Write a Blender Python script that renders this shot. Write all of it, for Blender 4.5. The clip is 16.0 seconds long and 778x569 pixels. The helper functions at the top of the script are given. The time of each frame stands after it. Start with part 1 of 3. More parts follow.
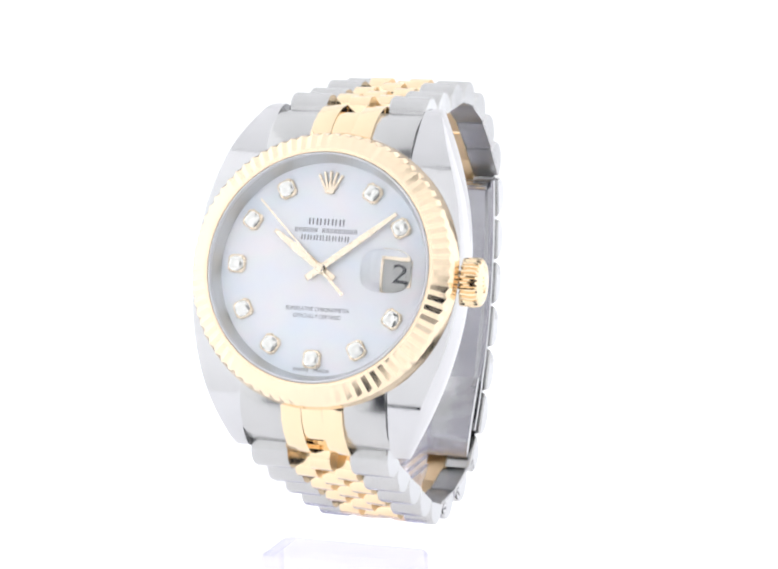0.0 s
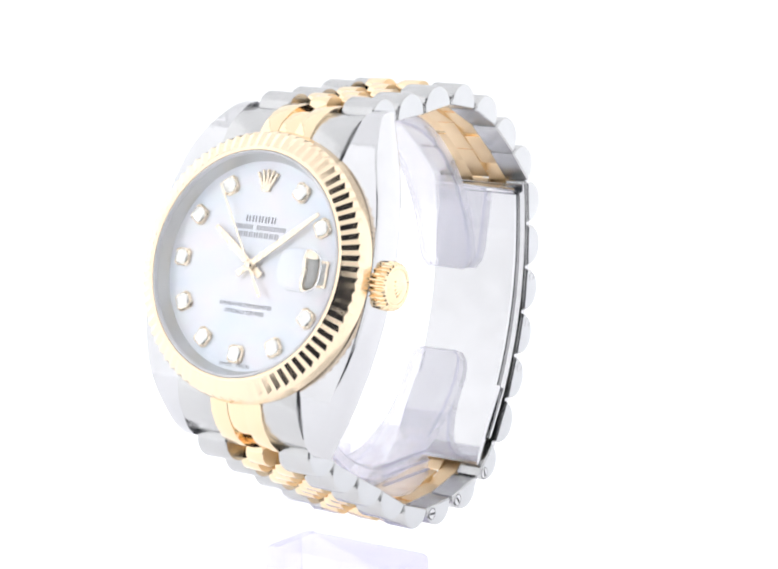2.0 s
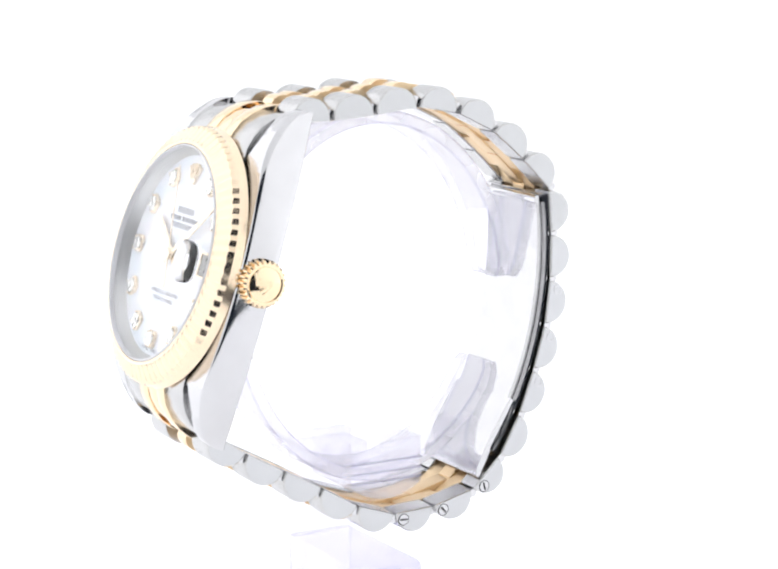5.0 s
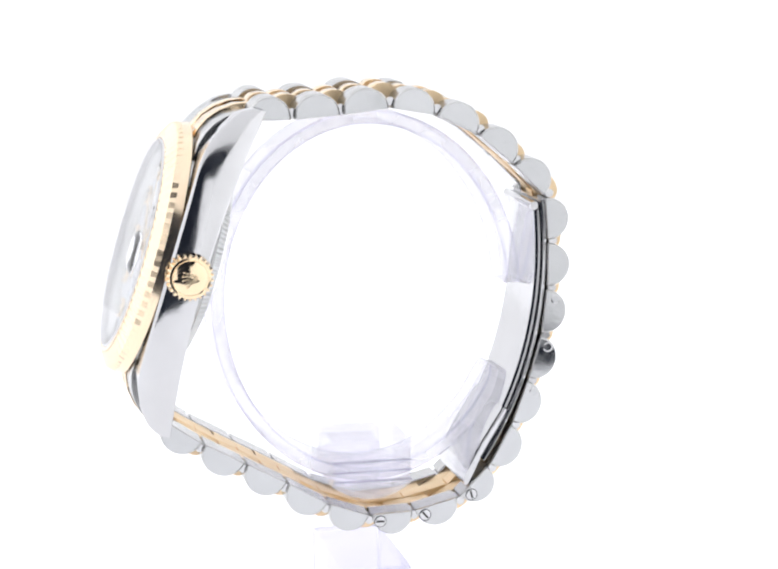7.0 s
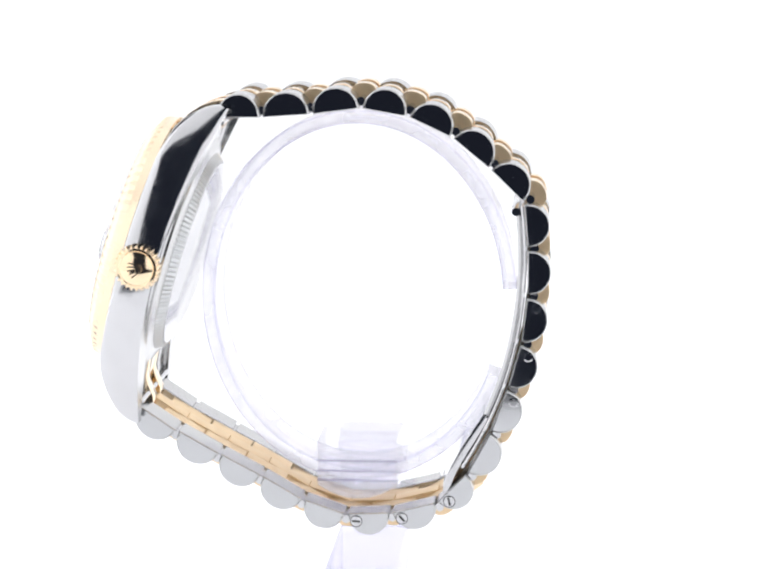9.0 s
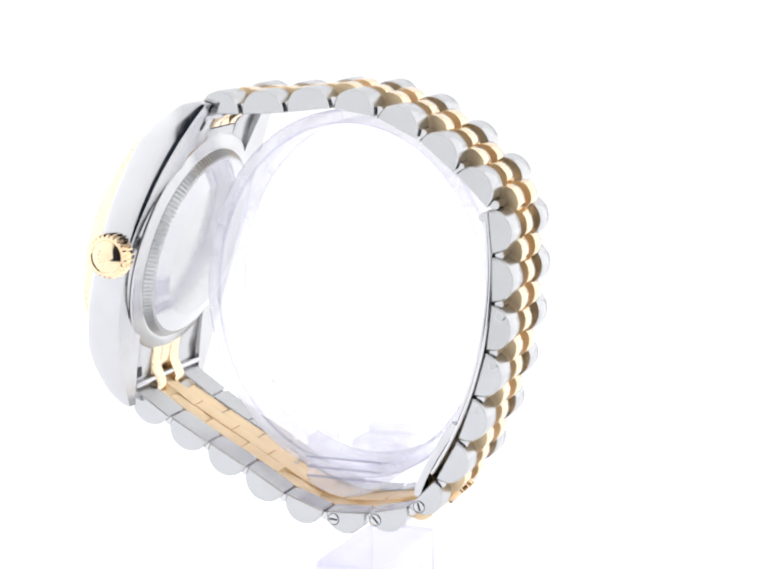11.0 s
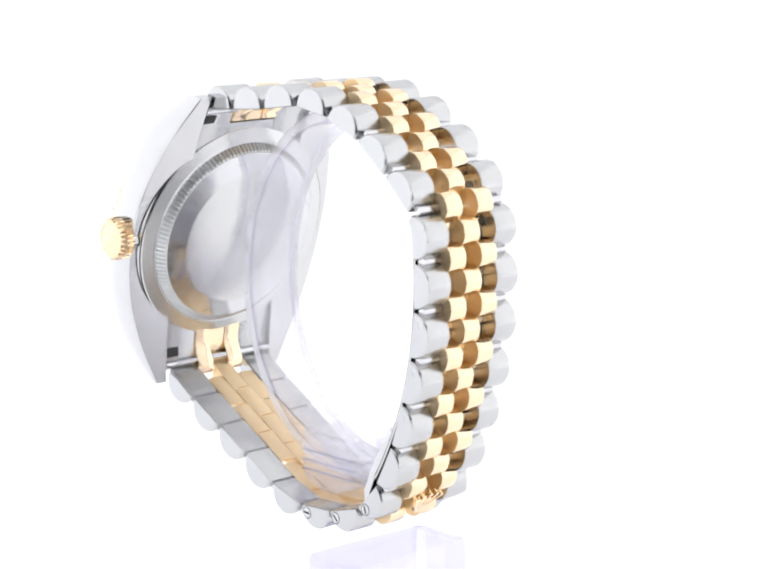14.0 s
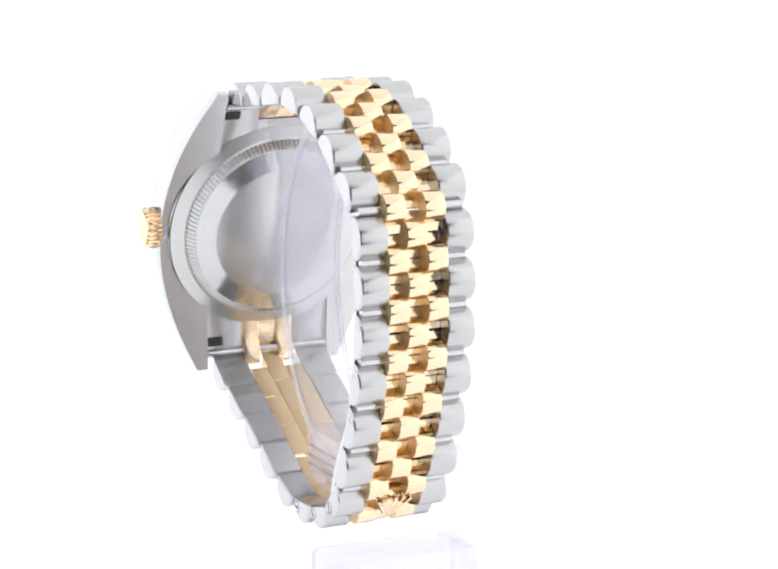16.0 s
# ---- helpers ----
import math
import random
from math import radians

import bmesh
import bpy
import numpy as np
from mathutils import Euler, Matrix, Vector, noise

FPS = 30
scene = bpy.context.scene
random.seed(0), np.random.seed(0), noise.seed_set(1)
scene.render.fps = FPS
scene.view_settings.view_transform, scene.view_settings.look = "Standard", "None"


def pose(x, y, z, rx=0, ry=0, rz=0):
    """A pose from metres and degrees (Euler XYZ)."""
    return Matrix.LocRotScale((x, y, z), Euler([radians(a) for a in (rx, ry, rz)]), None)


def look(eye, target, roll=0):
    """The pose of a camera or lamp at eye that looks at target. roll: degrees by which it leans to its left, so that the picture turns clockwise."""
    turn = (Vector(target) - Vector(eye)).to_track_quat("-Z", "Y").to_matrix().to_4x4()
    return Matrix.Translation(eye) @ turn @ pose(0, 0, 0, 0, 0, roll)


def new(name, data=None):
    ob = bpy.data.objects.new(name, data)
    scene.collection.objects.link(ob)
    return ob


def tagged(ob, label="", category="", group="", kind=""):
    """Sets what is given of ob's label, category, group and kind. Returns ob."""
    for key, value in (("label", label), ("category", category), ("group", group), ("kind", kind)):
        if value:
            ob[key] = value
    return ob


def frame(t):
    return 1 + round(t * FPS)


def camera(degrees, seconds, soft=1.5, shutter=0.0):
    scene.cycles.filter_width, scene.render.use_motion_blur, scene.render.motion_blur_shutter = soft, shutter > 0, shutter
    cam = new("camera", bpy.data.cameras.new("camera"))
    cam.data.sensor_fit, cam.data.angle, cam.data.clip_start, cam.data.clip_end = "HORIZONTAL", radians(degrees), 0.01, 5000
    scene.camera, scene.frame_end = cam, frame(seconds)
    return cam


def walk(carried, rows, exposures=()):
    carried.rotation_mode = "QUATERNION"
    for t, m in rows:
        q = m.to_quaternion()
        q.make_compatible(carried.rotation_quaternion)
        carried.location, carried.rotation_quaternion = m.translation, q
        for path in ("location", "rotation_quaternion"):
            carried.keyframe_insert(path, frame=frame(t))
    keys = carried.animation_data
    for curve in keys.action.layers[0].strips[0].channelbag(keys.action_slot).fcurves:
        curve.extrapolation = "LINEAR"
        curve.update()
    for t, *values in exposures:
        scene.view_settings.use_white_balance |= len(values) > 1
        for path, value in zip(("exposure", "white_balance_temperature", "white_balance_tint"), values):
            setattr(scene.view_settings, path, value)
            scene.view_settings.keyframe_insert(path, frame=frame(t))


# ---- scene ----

# ---- camera: a still camera with a long lens, in front of a small light tent ----
DIAL_Z = 0.057                      # height of the dial's centre over the table
cam = camera(21.12, 16.0, soft=2.2)
EYE = (0.0, -0.3024, DIAL_Z + 0.0431)
AIM = (EYE[0] + 0.3 * 0.0086, EYE[1] + 0.3 * 0.9861, EYE[2] - 0.3 * 0.1659)
walk(cam, [(0, look(EYE, AIM, -0.31)), (16, look(EYE, AIM, -0.31))], exposures=[(0, 0.56), (16, 0.56)])


def turn_at(t):
    """Degrees by which the turntable has turned after t seconds."""
    s = t / 16
    return -133.24 * s - 3.94 * s * s


# the watch on its stand: facing left of the lens by 19 degrees, dial tipped back by 17
TIP = 17.26
WATCH_AT_START = pose(-0.00656, -0.03334, DIAL_Z, 90 - TIP, 0.95, -18.81)


# ---- world and light ----
world = bpy.data.worlds.new("dark_studio")
world.use_nodes = True
world.node_tree.nodes["Background"].inputs[0].default_value = (0.012, 0.014, 0.022, 1)
world.node_tree.nodes["Background"].inputs[1].default_value = 1.0
scene.world = world


# ---- materials ----
def base_material(name):
    m = bpy.data.materials.new(name)
    m.use_nodes = True
    nt = m.node_tree
    return m, nt, nt.nodes["Principled BSDF"]


def texture_space(nt, stretch):
    co = nt.nodes.new("ShaderNodeTexCoord")
    mp = nt.nodes.new("ShaderNodeMapping")
    mp.inputs["Scale"].default_value = stretch
    nt.links.new(co.outputs["Object"], mp.inputs["Vector"])
    return mp.outputs["Vector"]


def noise_node(nt, vec, scale, detail=3.0):
    n = nt.nodes.new("ShaderNodeTexNoise")
    n.inputs["Scale"].default_value, n.inputs["Detail"].default_value = scale, detail
    nt.links.new(vec, n.inputs["Vector"])
    return n.outputs["Fac"]


def ramp(nt, fac, lo, hi, a=0.3, b=0.7):
    r = nt.nodes.new("ShaderNodeMapRange")
    r.inputs["From Min"].default_value, r.inputs["From Max"].default_value = a, b
    r.inputs["To Min"].default_value, r.inputs["To Max"].default_value = lo, hi
    nt.links.new(fac, r.inputs["Value"])
    return r.outputs["Result"]


def colour_mix(nt, fac, a, b):
    m = nt.nodes.new("ShaderNodeMix")
    m.data_type = "RGBA"
    nt.links.new(fac, m.inputs["Factor"])
    m.inputs["A"].default_value, m.inputs["B"].default_value = (*a, 1), (*b, 1)
    return m.outputs["Result"]


def metal(name, a, b, rough_lo, rough_hi, brush=None, bump=0.0, wear=260.0):
    """Metal with two tones, uneven gloss (smears, hairlines) and, where brushed, a grain along one way."""
    m, nt, p = base_material(name)
    p.inputs["Metallic"].default_value = 1.0
    cloud = noise_node(nt, texture_space(nt, (1, 1, 1)), wear)
    nt.links.new(colour_mix(nt, cloud, a, b), p.inputs["Base Color"])
    if brush:
        grain = noise_node(nt, texture_space(nt, brush), 1.0, 4.0)
        nt.links.new(ramp(nt, grain, rough_lo, rough_hi), p.inputs["Roughness"])
        bp = nt.nodes.new("ShaderNodeBump")
        bp.inputs["Strength"].default_value, bp.inputs["Distance"].default_value = bump, 0.00004
        nt.links.new(grain, bp.inputs["Height"])
        nt.links.new(bp.outputs["Normal"], p.inputs["Normal"])
    else:
        smear = noise_node(nt, texture_space(nt, (1, 1, 1)), 900.0, 4.0)
        nt.links.new(ramp(nt, smear, rough_lo, rough_hi), p.inputs["Roughness"])
    return m


STEEL = metal("polished_steel", (0.58, 0.58, 0.588), (0.65, 0.65, 0.658), 0.08, 0.15)
RING_STEEL = metal("matt_steel_ring", (0.66, 0.67, 0.67), (0.73, 0.74, 0.74), 0.34, 0.44)
STEEL_BRUSHED = metal("brushed_steel", (0.52, 0.52, 0.515), (0.59, 0.59, 0.585), 0.25, 0.27, (60, 6000, 6000), 0.002)
STEEL_END = metal("link_end_steel", (0.52, 0.527, 0.535), (0.57, 0.578, 0.586), 0.05, 0.10)
STEEL_SATIN = metal("satin_steel", (0.58, 0.58, 0.57), (0.65, 0.65, 0.64), 0.23, 0.26, (6000, 100, 6000), 0.003)
GOLD = metal("polished_gold", (0.91, 0.705, 0.465), (0.95, 0.765, 0.53), 0.08, 0.16)
GOLD_BEZEL = metal("bezel_gold", (0.92, 0.735, 0.52), (0.955, 0.79, 0.59), 0.16, 0.22)
GOLD_PALE = metal("pale_gold", (0.94, 0.81, 0.63), (0.975, 0.865, 0.70), 0.22, 0.32)
GOLD_SIDE = metal("matt_gold", (0.85, 0.655, 0.41), (0.91, 0.72, 0.47), 0.40, 0.52)
GOLD_LINK = metal("link_gold", (0.91, 0.705, 0.465), (0.95, 0.765, 0.53), 0.07, 0.12)


def plain(name, a, b, rough, scale=400.0, spec=0.5):
    m, nt, p = base_material(name)
    cloud = noise_node(nt, texture_space(nt, (1, 1, 1)), scale)
    nt.links.new(colour_mix(nt, cloud, a, b), p.inputs["Base Color"])
    p.inputs["Roughness"].default_value = rough
    p.inputs["Specular IOR Level"].default_value = spec
    return m


INK = plain("grey_print", (0.20, 0.20, 0.23), (0.26, 0.26, 0.29), 0.6)
INK_DARK = plain("dark_print", (0.03, 0.03, 0.035), (0.05, 0.05, 0.055), 0.5)
DARK = plain("dark_recess", (0.02, 0.02, 0.02), (0.04, 0.04, 0.04), 0.6)
WHITE_DISC = plain("white_date_disc", (0.52, 0.52, 0.50), (0.58, 0.58, 0.56), 0.5)
RIM = plain("bright_crystal_edge", (0.80, 0.80, 0.82), (0.86, 0.86, 0.88), 0.3)
DIAMOND = plain("cut_diamond", (0.82, 0.82, 0.78), (0.93, 0.93, 0.90), 0.08, 2500.0, 1.0)
DIAMOND.node_tree.nodes["Principled BSDF"].inputs["Metallic"].default_value = 0.7


def pearl(name):
    """Mother-of-pearl: white, with faint broad clouds of blue, rose and green under a clear lacquer."""
    m, nt, p = base_material(name)
    vec = texture_space(nt, (1.0, 1.6, 1.0))
    a = noise_node(nt, vec, 110.0, 2.0)
    b = noise_node(nt, vec, 240.0, 4.0)
    first = colour_mix(nt, ramp(nt, a, 0, 1), (0.84, 0.91, 0.99), (0.98, 0.93, 0.96))
    mix = nt.nodes.new("ShaderNodeMix")
    mix.data_type = "RGBA"
    nt.links.new(ramp(nt, b, 0.0, 0.6, 0.45, 0.75), mix.inputs["Factor"])
    nt.links.new(first, mix.inputs["A"])
    mix.inputs["B"].default_value = (0.88, 0.96, 0.95, 1)
    nt.links.new(mix.outputs["Result"], p.inputs["Base Color"])
    p.inputs["Roughness"].default_value = 0.32
    p.inputs["Metallic"].default_value = 0.25
    p.inputs["Coat Weight"].default_value, p.inputs["Coat Roughness"].default_value = 0.15, 0.05
    return m


PEARL = pearl("mother_of_pearl")


def clear(name, tint, ior, rough):
    m, nt, p = base_material(name)
    p.inputs["Base Color"].default_value = (*tint, 1)
    p.inputs["Transmission Weight"].default_value = 1.0
    p.inputs["IOR"].default_value = ior
    fog = noise_node(nt, texture_space(nt, (1, 1, 1)), 300.0, 3.0)
    nt.links.new(ramp(nt, fog, rough * 0.4, rough), p.inputs["Roughness"])
    return m


SAPPHIRE = clear("sapphire_lens", (1, 1, 1), 1.5, 0.0)


def pane(name, tint, ior, body, haze=0.0):
    """Clear plate: straight-through light with Fresnel gloss; body is the share that refracts, haze a milky white share
    put in for the bright veil on the plate.
    """
    m, nt, p = base_material(name)
    nt.nodes.remove(p)
    t, g, k = nt.nodes.new("ShaderNodeBsdfTransparent"), nt.nodes.new("ShaderNodeBsdfGlossy"), nt.nodes.new("ShaderNodeBsdfGlass")
    f, a, b = nt.nodes.new("ShaderNodeLayerWeight"), nt.nodes.new("ShaderNodeMixShader"), nt.nodes.new("ShaderNodeMixShader")
    t.inputs["Color"].default_value = (*tint, 1)
    k.inputs["Color"].default_value = (*tint, 1)
    k.inputs["IOR"].default_value = ior
    p4 = nt.nodes.new("ShaderNodeMath")
    p4.operation = "POWER"
    p4.inputs[1].default_value = 5.0
    f.inputs["Blend"].default_value = 0.5
    nt.links.new(f.outputs["Facing"], p4.inputs[0])
    gloss = ramp(nt, p4.outputs[0], 0.025, 0.75, 0.0, 1.0)
    g.inputs["Roughness"].default_value, k.inputs["Roughness"].default_value = 0.02, 0.06
    nt.links.new(gloss, a.inputs["Fac"])
    nt.links.new(t.outputs["BSDF"], a.inputs[1])
    nt.links.new(g.outputs["BSDF"], a.inputs[2])
    b.inputs["Fac"].default_value = body
    nt.links.new(a.outputs["Shader"], b.inputs[1])
    nt.links.new(k.outputs["BSDF"], b.inputs[2])
    out = b.outputs["Shader"]
    if haze:
        d, u = nt.nodes.new("ShaderNodeBsdfTranslucent"), nt.nodes.new("ShaderNodeBsdfDiffuse")
        h, e = nt.nodes.new("ShaderNodeMixShader"), nt.nodes.new("ShaderNodeMixShader")
        d.inputs["Color"].default_value = u.inputs["Color"].default_value = (0.965, 0.962, 0.99, 1)
        h.inputs["Fac"].default_value = 0.5
        nt.links.new(d.outputs["BSDF"], h.inputs[1])
        nt.links.new(u.outputs["BSDF"], h.inputs[2])
        smear = noise_node(nt, texture_space(nt, (1, 1, 1)), 160.0, 3.0)
        nt.links.new(ramp(nt, smear, haze * 0.7, haze * 1.3), e.inputs["Fac"])
        nt.links.new(out, e.inputs[1])
        nt.links.new(h.outputs["Shader"], e.inputs[2])
        out = e.outputs["Shader"]
    nt.links.new(out, nt.nodes["Material Output"].inputs["Surface"])
    return m


CRYSTAL = pane("sapphire_crystal", (1, 1, 1), 1.3, 0.0)
ACRYLIC = pane("clear_acrylic", (0.972, 0.970, 0.99), 1.45, 0.10, 0.14)
# sides whiter and bevels darker, imitating how light plays in the plate's edges
ACRYLIC_SIDE = pane("milky_acrylic_side", (0.968, 0.966, 0.99), 1.45, 0.15, 0.26)
ACRYLIC_EDGE = pane("tinted_acrylic_edge", (0.78, 0.775, 0.855), 1.45, 0.2, 0.08)
ACRYLIC_FOOT = pane("foot_acrylic", (0.90, 0.895, 0.965), 1.45, 0.3, 0.05)


def glowing_cloth(name, strength, tint=(0.975, 0.98, 1.0)):
    """White tent cloth; its own glow stands in for lamps behind it."""
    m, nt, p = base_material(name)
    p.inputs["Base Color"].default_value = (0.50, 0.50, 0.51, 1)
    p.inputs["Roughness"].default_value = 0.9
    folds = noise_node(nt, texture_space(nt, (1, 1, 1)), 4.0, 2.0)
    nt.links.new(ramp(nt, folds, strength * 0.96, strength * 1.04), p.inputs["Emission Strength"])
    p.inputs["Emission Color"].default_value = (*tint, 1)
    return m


# the table gets a glow of its own to lift its white
TABLE_WHITE = glowing_cloth("glowing_white_table", 0.22)
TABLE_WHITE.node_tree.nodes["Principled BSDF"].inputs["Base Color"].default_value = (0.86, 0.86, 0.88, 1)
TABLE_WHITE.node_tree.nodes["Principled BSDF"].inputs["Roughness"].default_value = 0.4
CLOTH_BACK = glowing_cloth("glowing_back_cloth", 0.37)
CLOTH_SIDE = glowing_cloth("glowing_side_cloth", 0.66)
CLOTH_TOP = glowing_cloth("glowing_top_cloth", 0.42)
CLOTH_FRONT = glowing_cloth("front_cloth", 0.56)


# ---- mesh building; all sizes below in millimetres ----
MM = 0.001


class Shape:
    def __init__(self):
        self.v, self.f = [], []

    def add(self, verts, faces):
        o = len(self.v)
        self.v += [tuple(p) for p in verts]
        self.f += [tuple(i + o for i in f) for f in faces]
        return self

    def rings(self, rings, closed=True, cap=True, loop=False):
        """Skin over rings of equally many points."""
        n, k = len(rings[0]), len(rings)
        verts = [p for r in rings for p in r]
        faces = []
        for a in range(k if loop else k - 1):
            b = (a + 1) % k
            for i in range(n if closed else n - 1):
                j = (i + 1) % n
                faces.append((a * n + i, a * n + j, b * n + j, b * n + i))
        if cap and not loop:
            faces.append(tuple(range(n - 1, -1, -1)))
            faces.append(tuple((k - 1) * n + i for i in range(n)))
        return self.add(verts, faces)

    def prism(self, outline, x0, x1, c=0.15, place=None):
        """An outline of (s, h) pulled from x0 to x1 with chamfered ends; place maps (x, s, h) to space."""
        place = place or (lambda x, s, h: (x, s, h))
        ms = sum(p[0] for p in outline) / len(outline)
        mh = sum(p[1] for p in outline) / len(outline)
        size = max(max(abs(p[0] - ms), abs(p[1] - mh)) for p in outline)
        k = 1 - c / size
        small = [(ms + (s - ms) * k, mh + (h - mh) * k) for s, h in outline]
        d = c if x1 > x0 else -c
        return self.rings([[place(x, s, h) for s, h in o] for x, o in
                           ((x0, small), (x0 + d, outline), (x1 - d, outline), (x1, small))])

    def lathe(self, profile, n=96, axis="z", at=(0, 0, 0), wave=None, closed_profile=False):
        """Turn (r, z) pairs round an axis; wave(i, k) changes the radius at step i, point k."""
        rings = []
        for i in range(n):
            a = 2 * math.pi * i / n
            ring = []
            for k, (r, z) in enumerate(profile):
                q = r + (wave(i, k) if wave else 0.0)
                u, w = q * math.cos(a), q * math.sin(a)
                p = (u, w, z) if axis == "z" else (z, u, w)
                ring.append((p[0] + at[0], p[1] + at[1], p[2] + at[2]))
            rings.append(ring)
        return self.rings(rings, closed=closed_profile, cap=False, loop=True)

    def disc(self, r, z, n=64, axis="z", at=(0, 0, 0)):
        pts = []
        for i in range(n):
            a = 2 * math.pi * i / n
            u, w = r * math.cos(a), r * math.sin(a)
            p = (u, w, z) if axis == "z" else (z, u, w)
            pts.append((p[0] + at[0], p[1] + at[1], p[2] + at[2]))
        return self.add(pts, [tuple(range(n))])

    def slab(self, outline, z0, z1, c=0.05):
        """A flat outline of (x, y) from z0 up to z1 with a chamfered top."""
        mx = sum(p[0] for p in outline) / len(outline)
        my = sum(p[1] for p in outline) / len(outline)
        size = max(math.hypot(p[0] - mx, p[1] - my) for p in outline)
        k = 1 - c / size
        top = [(mx + (x - mx) * k, my + (y - my) * k, z1) for x, y in outline]
        return self.rings([[(x, y, z0) for x, y in outline], [(x, y, z1 - c) for x, y in outline], top])

    def box(self, x0, x1, y0, y1, z0, z1, c=0.1):
        return self.slab([(x0, y0), (x1, y0), (x1, y1), (x0, y1)], z0, z1, c)

    def moved(self, m):
        self.v = [tuple(m @ Vector(p)) for p in self.v]
        return self

    def mesh(self, name, smooth=32.0, unit=MM):
        me = bpy.data.meshes.new(name)
        me.from_pydata([(x * unit, y * unit, z * unit) for x, y, z in self.v], [], self.f)
        bm = bmesh.new()
        bm.from_mesh(me)
        bmesh.ops.recalc_face_normals(bm, faces=bm.faces)
        bm.to_mesh(me)
        bm.free()
        if smooth:
            me.polygons.foreach_set("use_smooth", [True] * len(me.polygons))
            me.set_sharp_from_angle(angle=radians(smooth))
        me.update()
        return me


def part(name, shape, material, parent, label="", smooth=32.0):
    me = shape.mesh(name, smooth)
    me.materials.append(material)
    ob = new(name, me)
    ob.parent = parent
    if label:
        ob["label"] = label
    return ob


def matt_sides(ob):
    """The sawn side faces of a link piece and its worn underside are matt."""
    me = ob.data
    me.materials.append(GOLD_SIDE)
    for p in me.polygons:
        inward = p.normal.dot((p.center - Vector((p.center.x, 0.0, -0.028))).normalized())
        if abs(p.normal.x) > 0.8 or inward < -0.75:
            p.material_index = 1
    return ob


def setting(name, shape, material, label, category):
    me = shape.mesh(name, 32.0, 1.0)
    me.materials.append(material)
    return tagged(new(name, me), label, category, kind="structure")


# ---- the light tent round the watch ----
def light_tent():
    x, y0, y1, z, t = 0.34, -0.145, 0.46, 0.50, 0.004
    setting("ground", Shape().box(-x - 0.02, x + 0.02, y0, y1 + 0.02, -0.02, 0.0, 0.0005), TABLE_WHITE, "plain white table top with an added glow", "table top")
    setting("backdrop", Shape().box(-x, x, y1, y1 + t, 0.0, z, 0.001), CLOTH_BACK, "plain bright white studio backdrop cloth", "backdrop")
    # unseen glowing cloths, added to light the watch and shape its reflections
    setting("wall_west", Shape().box(-x - t - 0.002, -x - 0.002, -0.75, y1, -0.1, z, 0.001), CLOTH_SIDE, "added glowing white side cloth, out of view", "tent wall")
    setting("wall_east", Shape().box(x + 0.002, x + t + 0.002, -0.75, y1, -0.1, z, 0.001), CLOTH_SIDE, "added glowing white side cloth, out of view", "tent wall")
    setting("ceiling", Shape().box(-x, x, -0.45, y1, z + 0.002, z + 0.002 + t, 0.001), CLOTH_TOP, "added glowing white top cloth, out of view", "tent ceiling")
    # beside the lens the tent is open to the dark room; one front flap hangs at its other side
    setting("wall_south", Shape().box(0.21, x, -0.756, -0.752, -0.1, z, 0.001), CLOTH_FRONT, "added glowing white front flap beside the opening, out of view", "tent wall")


light_tent()


# ---- the watch ----
watch = tagged(new("wristwatch"), "steel and gold wristwatch with fluted bezel and pearl dial", "wristwatch")

STEPS_Y = [23.4 * math.sin(math.pi / 2 * k / 26) for k in range(-26, 27)]


def case_outer(y):
    return 18.95 - 0.0124 * y * y


def case_top(y):
    a = abs(y)
    return -1.35 - 0.0022 * a * a - 0.045 * max(0.0, a - 14) ** 2 - 0.55 * max(0.0, a - 22) ** 2


def case_bottom(y):
    return -6.35 - 0.0052 * y * y


# how far the polished flank draws in, from its front edge to its back edge
FLANK = ((0.0, 0.60), (0.035, 0.38), (0.09, 0.25), (0.20, 0.14), (0.34, 0.07), (0.48, 0.015), (0.60, 0.0), (0.72, 0.04), (0.84, 0.09), (0.93, 0.17), (0.975, 0.25), (1.0, 0.36))


def build_case():
    body = Shape()
    for side in (1, -1):
        rings = []
        for y in STEPS_Y:
            o, t, b = case_outer(y), case_top(y), case_bottom(y)
            b = min(b, t - 1.3)
            i = 10.2
            w = min(1.0, (o - i) / 3)
            pts = [(i, b), (i, t)] + [(o - d * w, t + (b - t) * f) for f, d in FLANK]
            rings.append([(side * px, y, pz) for px, pz in pts])
        body.rings(rings)
    body.lathe([(0.01, -1.4), (17.2, -1.4), (17.4, -1.6), (17.4, -6.4), (17.2, -6.7), (0.01, -6.8)], 96)
    # crown tube
    body.lathe([(0.01, 17.2), (2.5, 17.2), (2.5, 19.3), (2.2, 19.4), (0.01, 19.4)], 32, "x", (-0.95, 0.0, -4.1))
    case = part("case", body, STEEL, watch, "polished steel case with curved lugs", 30)
    # brushed back
    case.data.materials.append(STEEL_SATIN)
    for p in case.data.polygons:
        if p.normal.z < -0.85:
            p.material_index = 1
            p.use_smooth = False
    return case


build_case()

FLUTES = 76


